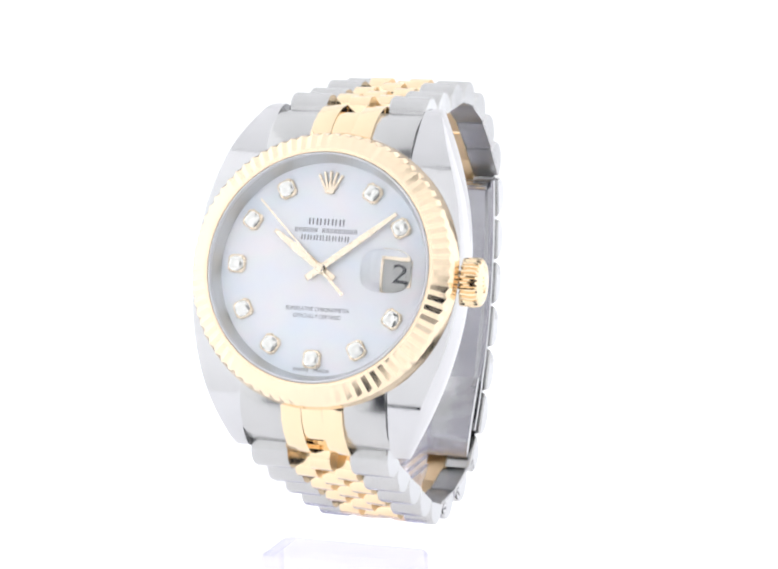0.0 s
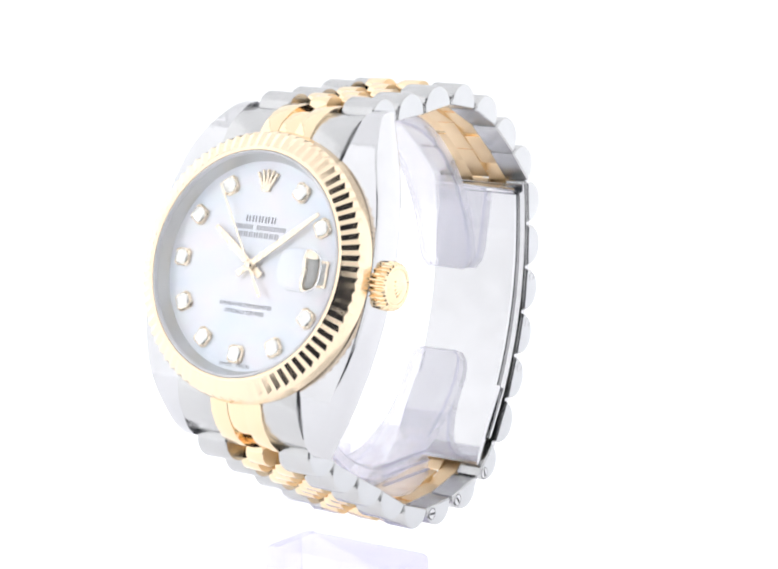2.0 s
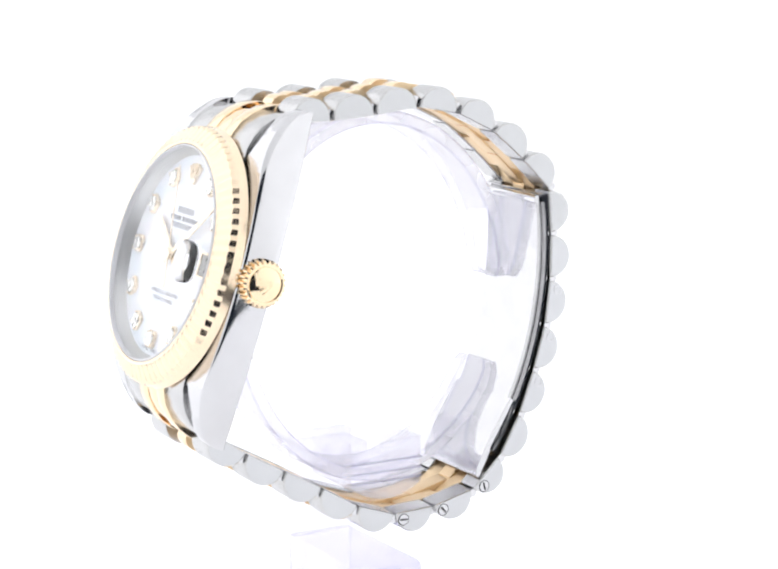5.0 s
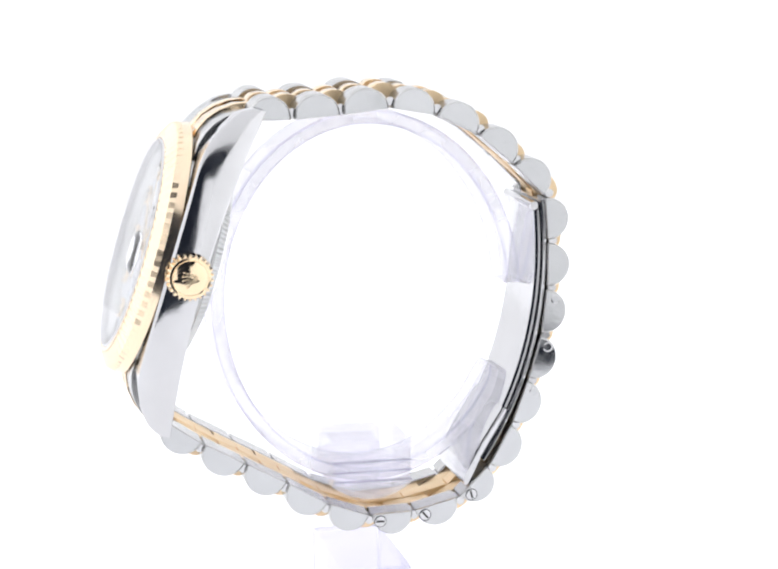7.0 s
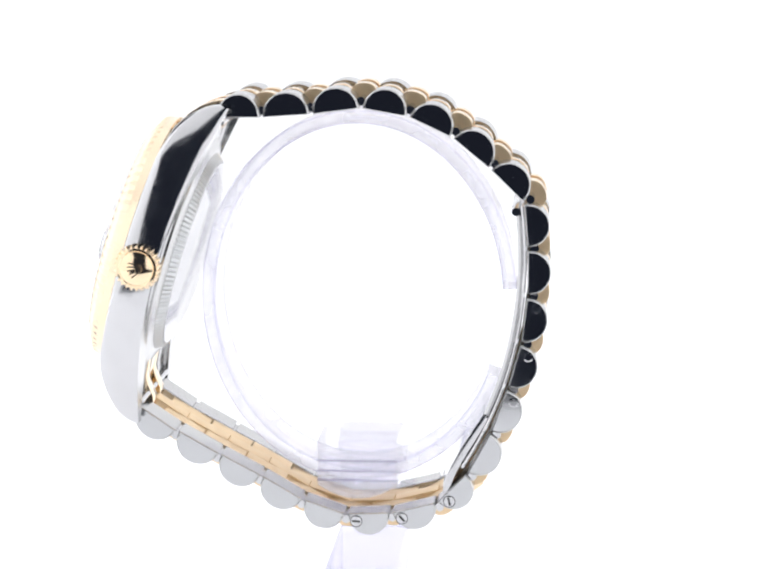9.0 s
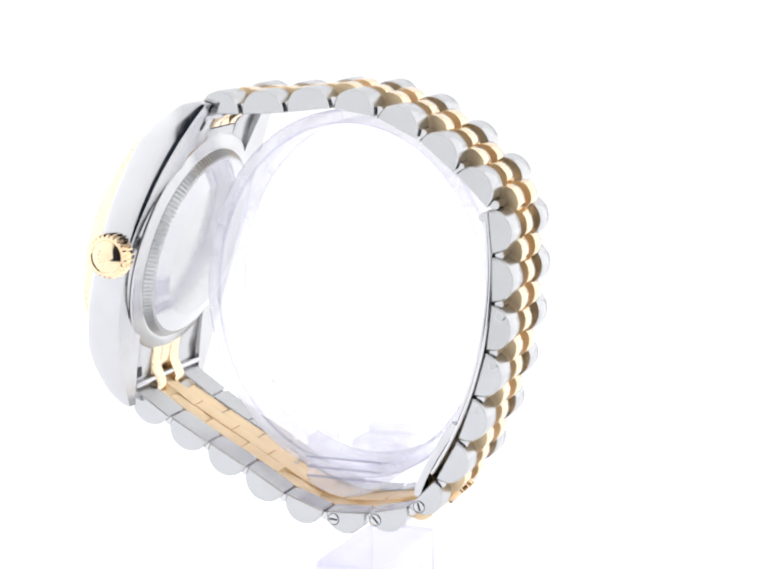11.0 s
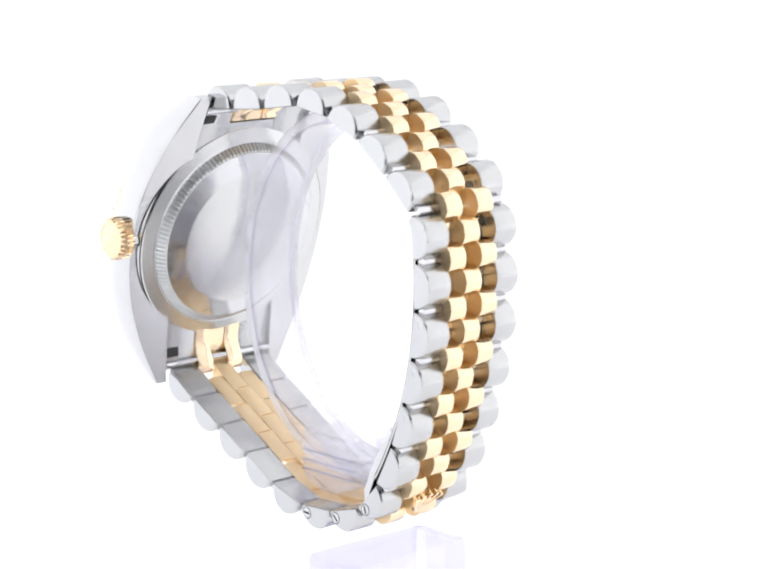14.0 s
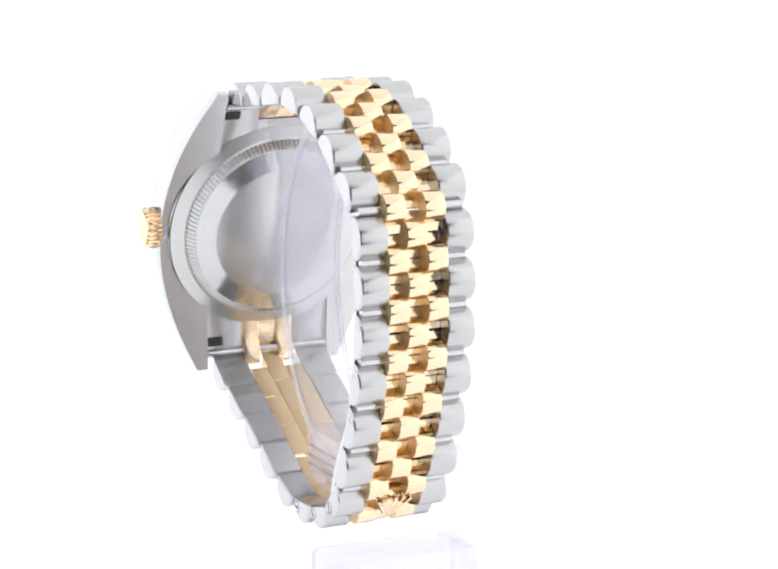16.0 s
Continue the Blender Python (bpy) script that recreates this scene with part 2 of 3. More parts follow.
def build_bezel():
    ring = Shape()
    prof = [(16.0, -1.45), (18.2, -1.45), (18.4, -1.3), (18.25, -0.8), (18.12, -0.15), (17.9, 0.65), (16.1, 1.62), (15.7, 1.75), (15.25, 1.75), (15.2, 1.5), (15.2, 0.1), (16.0, -0.2)]
    depth = {4: 0.06, 5: 0.36, 6: 0.42}

    def wave(i, k):
        return -depth.get(k, 0.0) * (1.0 if i % 2 else 0.0)

    ring.lathe(prof, FLUTES * 2, wave=wave, closed_profile=True)
    return part("bezel", ring, GOLD_BEZEL, watch, "fluted yellow gold bezel", 12)


build_bezel()


def build_dial():
    d = part("dial", Shape().lathe([(0.01, -0.45), (14.4, -0.45), (14.4, -0.8), (0.01, -0.8)], 96), PEARL, watch, "white mother-of-pearl dial")
    # sloping inner ring with faint engraving
    part("inner_ring", Shape().lathe([(14.1, -0.44), (14.75, 0.85), (14.86, 1.1), (15.19, 1.1), (15.19, -0.44)], 128, closed_profile=True), RING_STEEL, watch, "grey satin steel inner ring")
    return d


DIAL = build_dial()


def lettering(name, text, size, width, x, y, z, material, parent, depth=0.02):
    cu = bpy.data.curves.new(name, "FONT")
    cu.body, cu.size, cu.align_x, cu.align_y, cu.extrude = text, 1.0, "CENTER", "CENTER", 0.0
    tmp = bpy.data.objects.new(name, cu)
    me = bpy.data.meshes.new_from_object(tmp)
    bpy.data.objects.remove(tmp)
    xs = [v.co.x for v in me.vertices]
    k = width / (max(xs) - min(xs))
    for v in me.vertices:
        v.co = ((v.co.x * k + x) * MM, (v.co.y * size + y) * MM, z * MM)
    me.materials.clear()
    me.materials.append(material)
    ob = new(name, me)
    ob.parent = parent
    return ob


def dial_print():
    z = -0.42
    for w, h, y, words in ((5.3, 0.85, 6.25, (5,)), (8.8, 0.62, 5.1, (6, 9)), (6.9, 0.68, 4.1, (8,))):
        cells = sum(words) + len(words) - 1
        step = w / cells
        bars, k = Shape(), 0
        for n in words:
            for _ in range(n):
                x = -w / 2 + k * step
                bars.box(x + step * 0.16, x + step * 0.36, y - h / 2, y + h / 2, -0.45, z, 0.004)
                bars.box(x + step * 0.62, x + step * 0.80, y - h / 2, y + h / 2, -0.45, z, 0.004)
                k += 1
            k += 1
        part("print_bar", bars, INK, DIAL, "grey printed line", 0)
    lettering("lettering", "SUPERLATIVE CHRONOMETER", 0.75, 8.8, 0, -5.35, z, INK, DIAL)
    lettering("lettering", "OFFICIALLY CERTIFIED", 0.75, 6.6, 0, -6.3, z, INK, DIAL)
    lettering("lettering", "SWISS   MADE", 0.62, 5.0, 0, -13.35, z, INK, DIAL)


dial_print()


def crown_outline_shape(k, z0, z1):
    """A plain five-pointed crown of height about 3.4 k, foot at the bottom."""
    s = Shape()
    for i in range(5):
        a = math.radians((i - 2) * 17)
        tip = (math.sin(a) * 3.0 * k, (math.cos(a) * 3.0 - 1.3) * k)
        foot = ((i - 2) * 0.26 * k, -0.95 * k)
        nx, ny = math.cos(a), -math.sin(a)
        w0, w1 = 0.17 * k, 0.13 * k
        s.slab([(foot[0] - nx * w0, foot[1] - ny * w0), (foot[0] + nx * w0, foot[1] + ny * w0),
                (tip[0] + nx * w1, tip[1] + ny * w1), (tip[0] - nx * w1, tip[1] - ny * w1)], z0, z1, 0.03)
        s.slab([(tip[0] + 0.22 * k * math.cos(b), tip[1] + 0.22 * k * math.sin(b)) for b in (j * math.pi / 4 for j in range(8))], z0, z1 + 0.04, 0.06)
    s.slab([(0.75 * k * math.cos(b), -1.1 * k + 0.32 * k * math.sin(b)) for b in (j * math.pi / 8 for j in range(16))], z0, z1, 0.05)
    return s


def build_markers():
    e = crown_outline_shape(0.92, -0.45, -0.05)
    e.v = [(x, y + 11.25, z) for x, y, z in e.v]
    part("crown_emblem", e, GOLD_PALE, watch, "small applied gold crown", 0)
    for hour in (1, 2, 4, 5, 6, 7, 8, 9, 10, 11):
        a = math.radians(hour * 30)
        m = Matrix.Translation((11.9 * math.sin(a), 11.9 * math.cos(a), 0)) @ Matrix.Rotation(-a, 4, "Z")
        w, c = 1.22, 0.45
        o = [(w - c, -w), (w, -w + c), (w, w - c), (w - c, w), (-w + c, w), (-w, w - c), (-w, -w + c), (-w + c, -w)]
        holder = Shape().slab(o, -0.45, 0.02, 0.16)
        for sx in (-1, 1):
            for sy in (-1, 1):
                holder.slab([(sx * 0.84 + 0.17 * math.cos(b), sy * 0.84 + 0.17 * math.sin(b)) for b in (j * math.pi / 3 for j in range(6))], 0.0, 0.22, 0.08)
        mk = part("hour_marker", holder.moved(m), GOLD_PALE, watch, "applied gold hour marker with a diamond", 0)
        stone = Shape()
        rings = []
        for r, z, off in ((1.02, 0.02, 0.5), (1.02, 0.09, 0.5), (0.86, 0.2, 0.0), (0.60, 0.25, 0.5), (0.50, 0.25, 0.0), (0.15, 0.21, 0.5)):
            ring = []
            for j in range(8):
                b = (j + off) * math.pi / 4
                q = r / max(abs(math.cos(b)), abs(math.sin(b))) ** 0.7
                ring.append((q * math.cos(b), q * math.sin(b), z))
            rings.append(ring)
        stone.rings(rings)
        part("diamond", stone.moved(m), DIAMOND, mk, "clear cut diamond", 0)


build_markers()


def build_date():
    x, y = 10.3, 0.0
    d = part("date_disc", Shape().box(x - 1.75, x + 1.75, y - 1.45, y + 1.45, -0.45, -0.42, 0.01), WHITE_DISC, watch, "pale grey date disc", 0)
    fr = Shape()
    for a, b, c, e in ((-2.05, 2.05, 1.45, 1.75), (-2.05, 2.05, -1.75, -1.45), (-2.05, -1.75, -1.44, 1.44), (1.75, 2.05, -1.44, 1.44)):
        fr.box(x + a, x + b, y + c, y + e, -0.45, -0.2, 0.05)
    part("date_frame", fr, GOLD_PALE, d, "thin gold frame", 0)
    lettering("date_number", "2", 2.9, 1.45, x + 0.1, y, -0.40, INK_DARK, d)


build_date()


def hand(name, length, tail, w, z0, z1, degrees, label):
    s = Shape()
    s.slab([(-w, -tail), (w, -tail), (w * 1.05, length * 0.55), (w * 0.55, length), (-w * 0.55, length), (-w * 1.05, length * 0.55)], z0, z1, 0.12)
    s.lathe([(0.01, z0), (0.75, z0), (0.75, z1), (0.6, z1 + 0.05), (0.01, z1 + 0.05)], 24)
    return part(name, s.moved(Matrix.Rotation(-math.radians(degrees), 4, "Z")), GOLD_PALE, watch, label, 25)


hand("hour_hand", 8.4, 2.3, 0.48, -0.10, 0.12, -55.5, "gold baton hour hand")
hand("minute_hand", 12.4, 2.3, 0.40, 0.22, 0.42, 51.5, "gold baton minute hand")


def build_second_hand():
    s = Shape()
    s.slab([(-0.13, -4.6), (0.13, -4.6), (0.1, 12.6), (-0.1, 12.6)], 0.52, 0.62, 0.03)
    s.slab([(-0.22, -4.9), (0.22, -4.9), (0.18, -2.2), (-0.18, -2.2)], 0.52, 0.64, 0.03)
    s.lathe([(0.01, 0.5), (0.55, 0.5), (0.55, 0.66), (0.4, 0.75), (0.01, 0.75)], 24)
    return part("second_hand", s, GOLD_PALE, watch, "thin gold second hand", 25)


SECOND_HAND = build_second_hand()


def build_crystal():
    g = Shape().lathe([(0.01, 1.3), (14.75, 1.3), (14.85, 1.4), (14.85, 2.1), (14.6, 2.35), (0.01, 2.35)], 96)
    cr = part("crystal", g, CRYSTAL, watch, "clear flat sapphire crystal", 30)
    cr.visible_shadow = False
    # the bright look of the crystal's edge, drawn as an opaque white ring
    part("crystal_rim", Shape().lathe([(14.87, 1.12), (15.18, 1.12), (15.15, 1.75), (14.97, 1.95), (14.87, 1.85)], 128, closed_profile=True), RIM, watch, "white ring put in for the bright edge of the crystal")
    # the date lens: a low cylinder-like dome on the crystal
    lens = Shape()
    rings = []
    for q, z in [(1.0, 2.355), (1.0, 2.41)] + [(math.sin(e), 2.43 + 0.75 * (math.cos(e) - math.cos(1.25)) / (1 - math.cos(1.25))) for e in (1.25 - k * 0.1 for k in range(13))]:
        q = q / math.sin(1.25) if q < 1 else q
        q = min(q, 1.0)
        ring = []
        for j in range(40):
            a = 2 * math.pi * j / 40
            c, s = math.cos(a), math.sin(a)
            ring.append((9.7 + 3.5 * q * math.copysign(abs(c) ** 0.7, c), 2.9 * q * math.copysign(abs(s) ** 0.7, s), z))
        rings.append(ring)
    lens.rings(rings)
    ln = part("date_lens", lens, SAPPHIRE, cr, "small magnifying lens over the date", 75)
    ln.visible_shadow = False


build_crystal()


def build_crown():
    n = 26
    prof = [(0.01, 19.2), (2.3, 19.2), (2.75, 19.35), (3.2, 19.6), (3.25, 21.0), (3.1, 21.6), (2.75, 21.85), (2.45, 21.9), (2.3, 21.8)]

    def wave(i, k):
        return -0.34 if k in (3, 4, 5) and i % 4 in (2, 3) else 0.0

    c = part("winding_crown", Shape().lathe(prof, n * 4, "x", (-0.95, 0.0, -4.1), wave), GOLD, watch, "ribbed gold winding crown", 25)
    part("crown_cap", Shape().lathe([(2.32, 21.78), (1.7, 22.1), (0.9, 22.3), (0.01, 22.35)], 48, "x", (-0.95, 0.0, -4.1)), GOLD, c, "domed polished cap", 60)
    e = crown_outline_shape(0.62, 0.0, 0.22)
    m = Matrix.Translation((21.17, 0.0, -4.1)) @ Matrix(((0, 0, 1, 0), (math.cos(0.5), -math.sin(0.5), 0, 0), (math.sin(0.5), math.cos(0.5), 0, 0), (0, 0, 0, 1)))
    part("crown_emblem", e.moved(m), GOLD, c, "raised crown relief", 0)


build_crown()


def build_caseback():
    n = 130
    ring = Shape().lathe([(17.2, -6.7), (17.2, -7.0), (17.05, -7.15), (15.3, -7.55), (15.1, -7.6), (14.3, -7.55)], 128)
    cb = part("case_back", ring, STEEL_SATIN, watch, "steel screw-down case back with coin edge", 30)

    def wave(i, k):
        return -0.4 if k in (1, 2) and i % 4 in (2, 3) else 0.0

    part("coin_edge", Shape().lathe([(15.0, -7.4), (14.9, -7.6), (14.15, -8.6), (13.6, -8.75)], n * 4, wave=wave), RING_STEEL, cb, "fine vertical ribs", 25)
    part("joint_line", Shape().lathe([(17.16, -6.86), (17.36, -6.86)], 128), DARK, cb, "fine dark joint round the back")
    part("polished_ring", Shape().lathe([(13.61, -8.74), (13.3, -8.82), (10.9, -9.5), (10.7, -9.55)], 128), STEEL, cb, "mirror-polished sloping ring", 40)
    part("centre_disc", Shape().lathe([(10.72, -9.54), (10.6, -9.58), (0.01, -9.58)], 96), STEEL_SATIN, cb, "plain satin centre disc", 30)


build_caseback()


def build_end_links():
    top = [(14.0, -1.6), (16.5, -1.75), (18.2, -2.25), (19.8, -3.1), (21.2, -4.4), (22.2, -6.0), (22.5, -7.2), (22.0, -8.0), (20.5, -7.9), (18.5, -7.3), (14.0, -6.9)]
    for s in (1, -1):
        outline = [(s * y, z) for y, z in top]
        for side in (1, -1):
            e = part("end_link", Shape().prism(outline, side * 4.3, side * 10.12, 0.2), STEEL_BRUSHED, watch, "curved brushed steel end link", 28)
            if side == 1:
                slot = Shape().prism([(s * (y + 0.0), z) for y, z in ((18.6, -7.3), (20.0, -7.72), (20.0, -7.88), (18.6, -7.46))], 7.5, 10.1, 0.02)
                part("slot", slot, DARK, e, "dark spring bar slot", 0)
        if s == 1:
            part("end_link_bridge", Shape().box(-4.25, 4.25, 14.0, 18.2, -7.1, -5.7, 0.12), STEEL_BRUSHED, watch, "brushed steel bridge under the end link", 28)
        mid = [(14.0, -1.45), (16.5, -1.6), (18.2, -2.1), (19.9, -2.95), (21.3, -4.2), (22.0, -5.2), (22.1, -6.2), (21.2, -7.6), (18.6, -7.4)] + ([(18.4, -5.6), (14.0, -5.4)] if s == 1 else [(14.0, -7.0)])
        part("end_link_centre", Shape().prism([(s * y, q) for y, q in mid], -1.42, 1.42, 0.12), GOLD_LINK, watch, "gold centre of the end link", 28)
        wing = [(14.0, -1.4), (16.5, -1.55), (18.2, -2.05), (19.9, -2.85), (21.5, -4.2), (22.8, -5.9), (23.6, -7.7), (23.7, -8.8), (22.9, -9.6), (21.4, -9.3), (19.5, -7.8), (18.6, -7.45)] + ([(18.4, -5.6), (14.0, -5.4)] if s == 1 else [(14.0, -7.0)])
        for side in (1, -1):
            part("end_link_wing", Shape().prism([(s * y, q) for y, q in wing], side * 1.46, side * 4.27, 0.12), GOLD_LINK, watch, "gold wing of the end link", 28)
        part("spring_bar", Shape().lathe([(0.01, -10.1), (0.5, -10.1), (0.5, 10.1), (0.01, 10.1)], 16, "x", (0, s * 21.0, -8.3)), STEEL, watch, "thin steel spring bar")


build_end_links()

# hinge points of the bracelet seen from the side, (towards twelve, up from the dial)
JOINTS = [(21.3, -7.4), (23.2, -13.51), (25.67, -19.98), (28.5, -26.35), (29.33, -32.9), (28.36, -39.6), (25.72, -45.93), (22.63, -51.85), (16.55, -54.32),
          (10.13, -56.25), (3.4, -57.48), (-3.37, -57.64), (-10.22, -57.25), (-17.01, -55.85), (-22.58, -52.95), (-26.09, -47.19), (-28.25, -41.15), (-28.05, -34.65), (-26.43, -27.95),
          (-25.1, -21.25), (-23.65, -14.5), (-21.7, -8.0)]


def half_width(i):
    """Half the bracelet's width at link i: wide at the lugs, narrow along the clasp."""
    return 9.75 - 0.18 * i if i < 7 else (8.45 if i < 16 else 8.45 + 0.24 * (i - 15))


def sideways(i):
    """The slack lower half of the bracelet hangs a little off the middle."""
    return -0.7 * min(1.0, max(0.0, (i - 12.5) / 2.5)) * min(1.0, (22 - i) / 2)


def link_frame(a, b, off=0.0):
    """Maps (x, along, out) to the watch's space, for the chord from a to b."""
    dy, dz = b[0] - a[0], b[1] - a[1]
    n = math.hypot(dy, dz)
    dy, dz = dy / n, dz / n
    my, mz = (a[0] + b[0]) / 2, (a[1] + b[1]) / 2
    return n, (lambda x, s, h: (x + off, my + dy * s - dz * h, mz + dz * s + dy * h))


def dome(chord, height, foot=0.3, n=14, power=1.0):
    pts = [(-chord / 2, 0.0)]
    for j in range(n + 1):
        a = math.pi * (1 - j / n)
        c, s = math.cos(a), math.sin(a)
        pts.append((chord / 2 * math.copysign(abs(c) ** power, c), foot + (height - foot) * abs(s) ** power))
    pts.append((chord / 2, 0.0))
    return pts


def build_bracelet():
    last = len(JOINTS) - 1
    for i in range(last):
        n, place = link_frame(JOINTS[i], JOINTS[i + 1], sideways(i + 0.5))
        w = half_width(i)
        sl = dome(n - 0.5, 3.3, 0.35)
        for side in (1, -1):
            lk = part("outer_link", Shape().prism(sl, side * 4.42, side * w, 0.22, place), STEEL_BRUSHED, watch, "half-round brushed steel outer link" if i == 0 else "", 28)
            x = side * w
            cap = Shape().prism([(s * 0.9, 0.18 + h * 0.89) for s, h in sl], x - side * 0.3, x + side * 0.012, 0.03, place)
            part("end_face", cap, STEEL_END, lk, "polished flat end face" if i == 0 else "", 20)
            if side == 1 and i in (13, 14, 15):
                screw(lk, x, place, n, i)
            if side == 1 and i in (9, 10, 11):
                cy, cz = -n / 2 + 1.5, 1.5
                pin = Shape()
                pin.rings([[place(x + dx, cy + r * math.cos(a), cz + r * math.sin(a)) for a in (k * math.pi / 8 for k in range(16))] for dx, r in ((-0.2, 0.72), (0.05, 0.72), (0.06, 0.55), (-0.02, 0.52))])
                part("pin_head", pin, STEEL, lk, "", 25)
        # centre column lies beside the outer links; the two others bridge the hinges
        core = [(-n / 2 + 0.08, 0.06), (-n / 2 + 0.08, 0.32), (-2.15, 0.5)] + dome(4.2, 3.15, 1.0, 10, 0.85)[1:-1] + [(2.15, 0.5), (n / 2 - 0.08, 0.32), (n / 2 - 0.08, 0.06)]
        matt_sides(part("centre_link", Shape().prism(core, -1.45, 1.45, 0.05, place), GOLD_LINK, watch, "gold centre link" if i == 0 else "", 28))
    for i in range(1, last):
        a, b, c = JOINTS[max(i - 1, 0)], JOINTS[i], JOINTS[min(i + 1, last)]
        dy, dz = c[0] - a[0], c[1] - a[1]
        k = 6.75 / math.hypot(dy, dz) / 2
        n, place = link_frame((b[0] - dy * k, b[1] - dz * k), (b[0] + dy * k, b[1] + dz * k), sideways(i))
        lo, hi = -n / 2 + 0.1, n / 2 - 0.1
        core = [(lo, 0.12), (lo, 0.32), (-2.15, 0.5)] + dome(4.2, 3.15, 1.0, 10, 0.85)[1:-1] + [(2.15, 0.5), (hi, 0.32), (hi, 0.12)]
        for side in (1, -1):
            w = half_width(i) - 0.7
            tube = Shape().rings([[place(side * q, 0.62 * math.cos(a), 0.95 + 0.62 * math.sin(a)) for a in (k * math.pi / 6 for k in range(12))] for q in (4.4, w)])
            part("hinge_tube", tube, STEEL, watch, "steel tube between two links" if i == 1 else "", 40)
            matt_sides(part("inner_link", Shape().prism(core, side * 1.47, side * 4.36, 0.05, place), GOLD_LINK, watch, "gold inner link bridging a hinge" if i == 1 else "", 28))


def screw(lk, x, place, n, i):
    s = -n / 2 + 1.35 if i > 13 else n / 2 - 1.5
    if i > 13:
        s = n / 2 - 1.35
    h = 1.15

    def circle(dx, r):
        return [place(x + dx, s + r * math.cos(a), h + r * math.sin(a)) for a in (k * math.pi / 10 for k in range(20))]

    part("screw_recess", Shape().rings([circle(-0.2, 0.9), circle(0.02, 0.9), circle(0.025, 0.8)]), DARK, lk, "", 25)
    part("screw_head", Shape().rings([circle(-0.2, 0.78), circle(0.04, 0.78), circle(0.08, 0.7)]), STEEL, lk, "slotted steel screw head", 25)
    c, q = math.cos(0.6 + i), math.sin(0.6 + i)
    bar = [(-0.6, -0.15), (0.6, -0.15), (0.6, 0.15), (-0.6, 0.15)]
    rings = [[place(x + dx, s + u * c - v * q, h + u * q + v * c) for u, v in bar] for dx in (0.02, 0.095)]
    part("screw_slot", Shape().rings(rings), DARK, lk, "dark slot", 0)


build_bracelet()


def build_clasp():
    # thin carrier plate under the clasp links, then the polished folding blade
    def strip(points, w, t):
        rings = []
        for k, (y, z) in enumerate(points):
            a, b = points[max(k - 1, 0)], points[min(k + 1, len(points) - 1)]
            dy, dz = b[0] - a[0], b[1] - a[1]
            n = math.hypot(dy, dz)
            oy, oz = -dz / n * t, dy / n * t
            e = 0.12
            rings.append([(-w, y, z), (-w + e, y + oy, z + oz), (w - e, y + oy, z + oz), (w, y, z), (w - e, y - oy, z - oz), (-w + e, y - oy, z - oz)])
        return Shape().rings(rings)

    def arc(y0, y1, lift, steps=28):
        pts = []
        for k in range(steps + 1):
            y = y0 + (y1 - y0) * k / steps
            pts.append((y, -57.2 + lift + 0.0095 * (y + 1.6) ** 2))
        return pts

    blade = part("clasp_blade", strip(arc(20.5, -17.5, 0.85), 6.9, 0.38), STEEL, watch, "long polished steel folding clasp blade")
    part("clasp_plate", strip(arc(22.0, -16.5, 0.15), 8.0, 0.22), STEEL, blade, "thin polished carrier plate")
    lever = [(-8.5, -56.0), (-11.0, -55.3), (-14.0, -54.5), (-17.0, -53.9), (-19.6, -53.6), (-20.6, -53.9)]
    part("clasp_lever", strip(lever, 7.6, 0.55), STEEL, blade, "rounded polished clasp lever")
    part("hinge_pin", Shape().lathe([(0.01, -7.1), (0.6, -7.1), (0.65, -6.9), (0.65, 6.9), (0.6, 7.1), (0.01, 7.1)], 20, "x", (0, 20.9, -51.2)), STEEL, blade, "round steel hinge pin")
    # gold crown lever on the outside of the clasp's lower end
    e = crown_outline_shape(1.4, 0.0, 0.8)
    fan = [(-0.9, -1.5), (0.9, -1.5), (1.35, -0.6), (1.75, 0.9), (0.95, 1.45), (0.0, 1.65), (-0.95, 1.45), (-1.75, 0.9), (-1.35, -0.6)]
    e.slab(fan, 0.0, 0.72, 0.25)
    n, place = link_frame(JOINTS[13], JOINTS[14])
    e.v = [place(x, -y - 0.6, z + 2.9) for x, y, z in e.v]
    part("clasp_emblem", e, GOLD, watch, "raised gold crown on the clasp", 0)


build_clasp()
watch.matrix_basis = WATCH_AT_START


# ---- the clear stand: foot, upright at the far side, arm and open ring; (x, u, v): u backwards, v up from the dial's centre ----
stand = tagged(new("watch_stand"), "clear acrylic watch stand with an open ring through the bracelet", "display stand")
STAND_AT_START = pose(-0.00656, -0.03334, DIAL_Z, 0, 0, -18.81)


def rounded(x0, x1, y0, y1, r, n=5):
    pts = []
    for cx, cy, a0 in ((x1 - r, y0 + r, -90), (x1 - r, y1 - r, 0), (x0 + r, y1 - r, 90), (x0 + r, y0 + r, 180)):
        for k in range(n + 1):
            a = math.radians(a0 + 90 * k / n)
            pts.append((cx + r * math.cos(a), cy + r * math.sin(a)))
    return pts


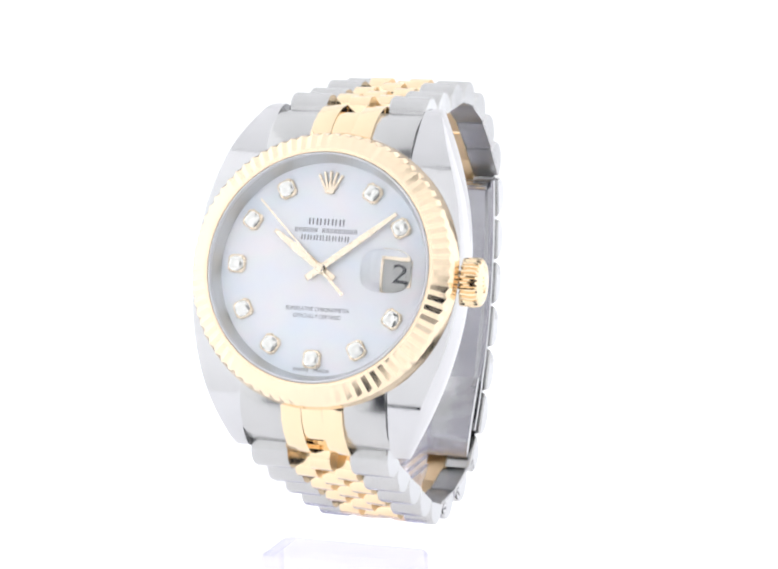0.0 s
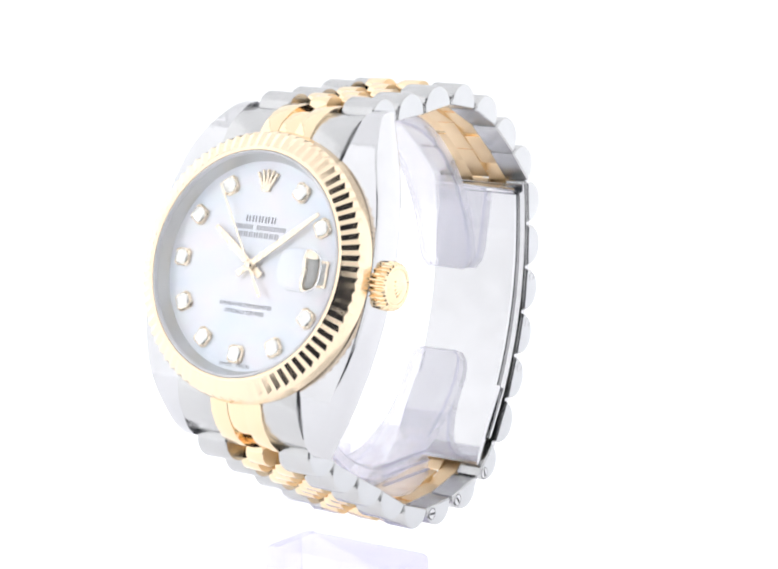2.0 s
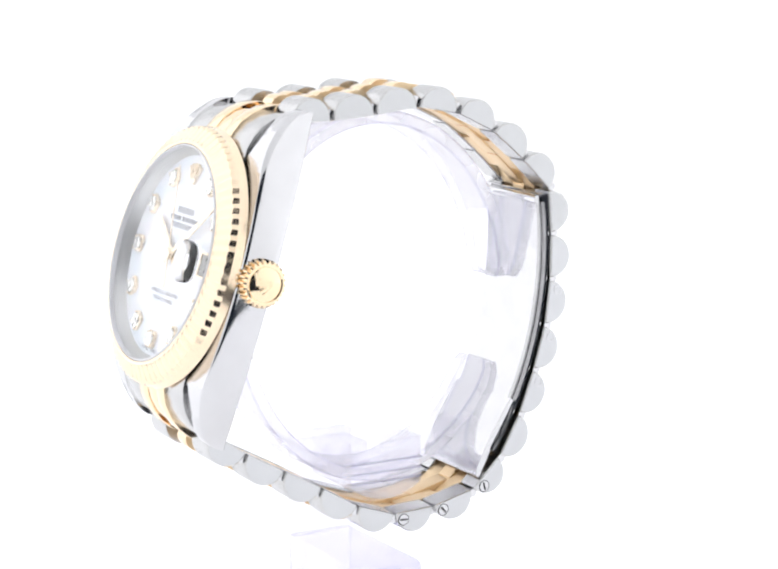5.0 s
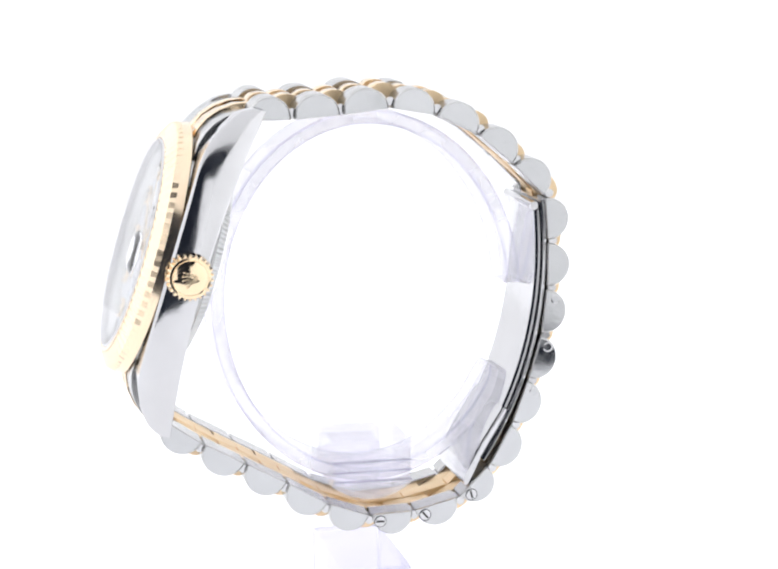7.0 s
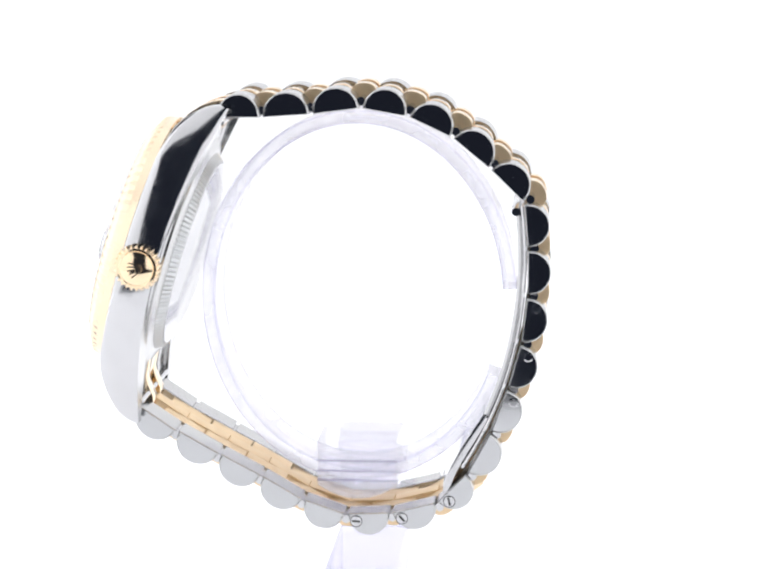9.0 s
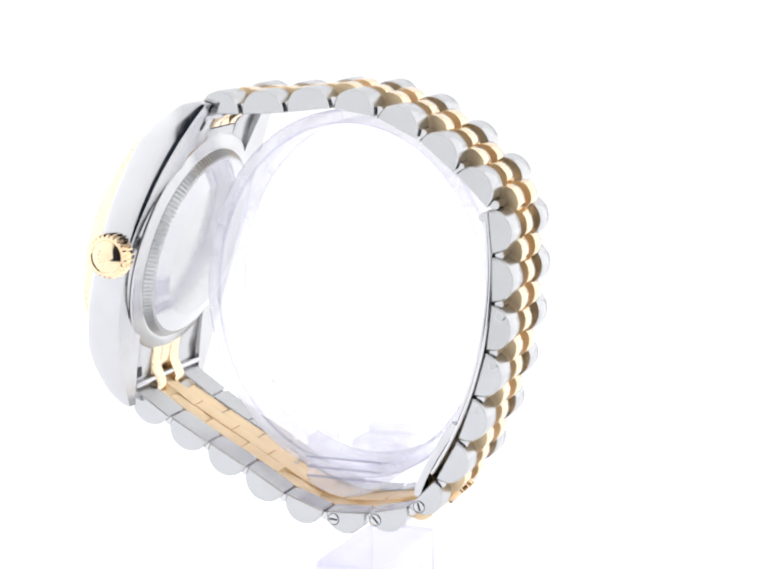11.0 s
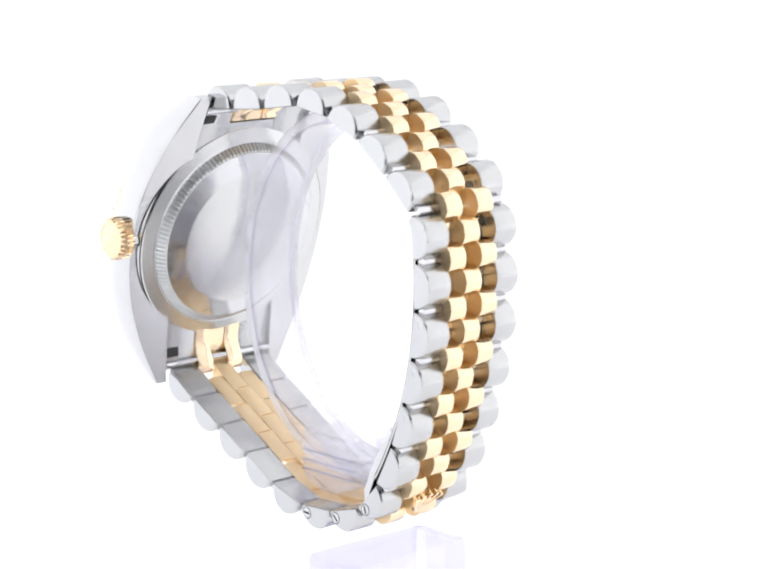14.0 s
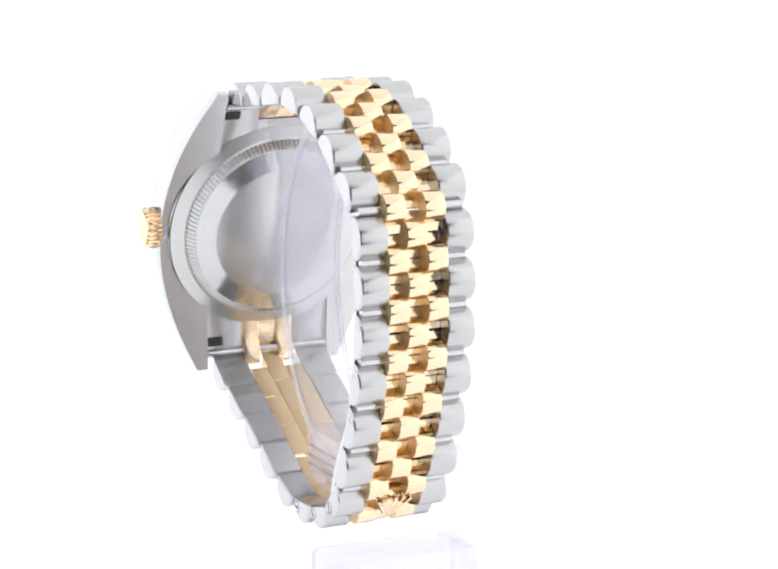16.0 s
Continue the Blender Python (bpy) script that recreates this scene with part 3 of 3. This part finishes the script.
def build_stand():
    floor = -DIAL_Z * 1000
    part("foot", Shape().slab(rounded(-20.5, 3.2, 27.2, 38.0, 1.2), floor + 0.02, -48.6, 0.5), ACRYLIC_FOOT, stand, "clear rectangular foot", 30)
    part("upright", Shape().slab(rounded(-20.5, -18.1, 27.4, 37.8, 0.6), -48.58, -32.4, 0.3), ACRYLIC, stand, "clear flat upright", 30)
    # arm with a bowed underside
    o = [(26.3, -29.6)]
    for k in range(13):
        q = -1 + k / 6
        o.append((32.1 + 5.8 * q, -36.3 - 2.0 * (1 - q * q)))
    o.append((37.9, -29.6))
    part("arm", Shape().prism(o, -10.2, 2.8, 0.35), ACRYLIC, stand, "thick clear arm with bowed underside", 30)
    part("tongue", Shape().prism([(28.0, -33.0), (36.2, -33.0), (36.2, -36.6), (28.0, -36.6)], -18.05, -10.22, 0.2), ACRYLIC, stand, "clear tongue between arm and upright", 30)
    # thin tinted strips drawn for the reflection lines inside the arm
    for v in (-32.6, -34.1, -35.5):
        part("reflection_line", Shape().prism([(26.25, v - 0.12), (37.95, v - 0.12), (37.95, v + 0.12), (26.25, v + 0.12)], 2.4, 2.95, 0.03), ACRYLIC_EDGE, stand, "", 0)
    # open ring, an upright ellipse with its gap at the clasp
    rings = []
    steps, t = 120, 2.0
    a0, a1 = math.radians(-26), math.radians(-357.5)
    for k in range(steps + 1):
        q = k / steps
        a = a0 + (a1 - a0) * q
        c, s = math.cos(a), math.sin(a)
        nu, nv = c / 22.9, s / 27.2
        m = math.hypot(nu, nv)
        nu, nv = nu / m, nv / m
        end = min(q, 1 - q) * steps
        w = 4.75 * (1.0 if end > 3 else 0.72 + 0.28 * math.sqrt(1 - (1 - end / 3) ** 2))
        cu, cv = 32.2 + 22.9 * c, -8.9 + 27.2 * s
        e = 0.32
        ring = [(-4.5 - w, 0.0 + e), (-4.5 - w + e, 0.0), (-4.5 + w - e, 0.0), (-4.5 + w, e), (-4.5 + w, t - e), (-4.5 + w - e, t), (-4.5 - w + e, t), (-4.5 - w, t - e)]
        rings.append([(x, cu - nu * d, cv - nv * d) for x, d in ring])
    hoop = part("ring", Shape().rings(rings), ACRYLIC, stand, "clear open ring inside the bracelet", 20)
    # milky sides for the bright edge strips, dark tinted bevels for the edge lines
    hoop.data.materials.append(ACRYLIC_EDGE)
    hoop.data.materials.append(ACRYLIC_SIDE)
    for p in hoop.data.polygons:
        if p.index >= steps * 8:
            p.material_index = 2
        elif p.index % 2 == 0:
            p.material_index = 1
        elif p.index % 8 in (3, 7):
            p.material_index = 2


build_stand()
for piece in stand.children:
    piece.visible_shadow = False
stand.matrix_basis = STAND_AT_START


# ---- what moves: the turntable carries watch and stand round; the second hand runs ----
def motions():
    times = [k * 0.5 for k in range(33)]
    walk(watch, [(t, pose(0, 0, 0, 0, 0, turn_at(t)) @ WATCH_AT_START) for t in times])
    walk(stand, [(t, pose(0, 0, 0, 0, 0, turn_at(t)) @ STAND_AT_START) for t in times])
    walk(SECOND_HAND, [(t, pose(0, 0, 0, 0, 0, 46.5 - 6.0 * t)) for t in times])


motions()
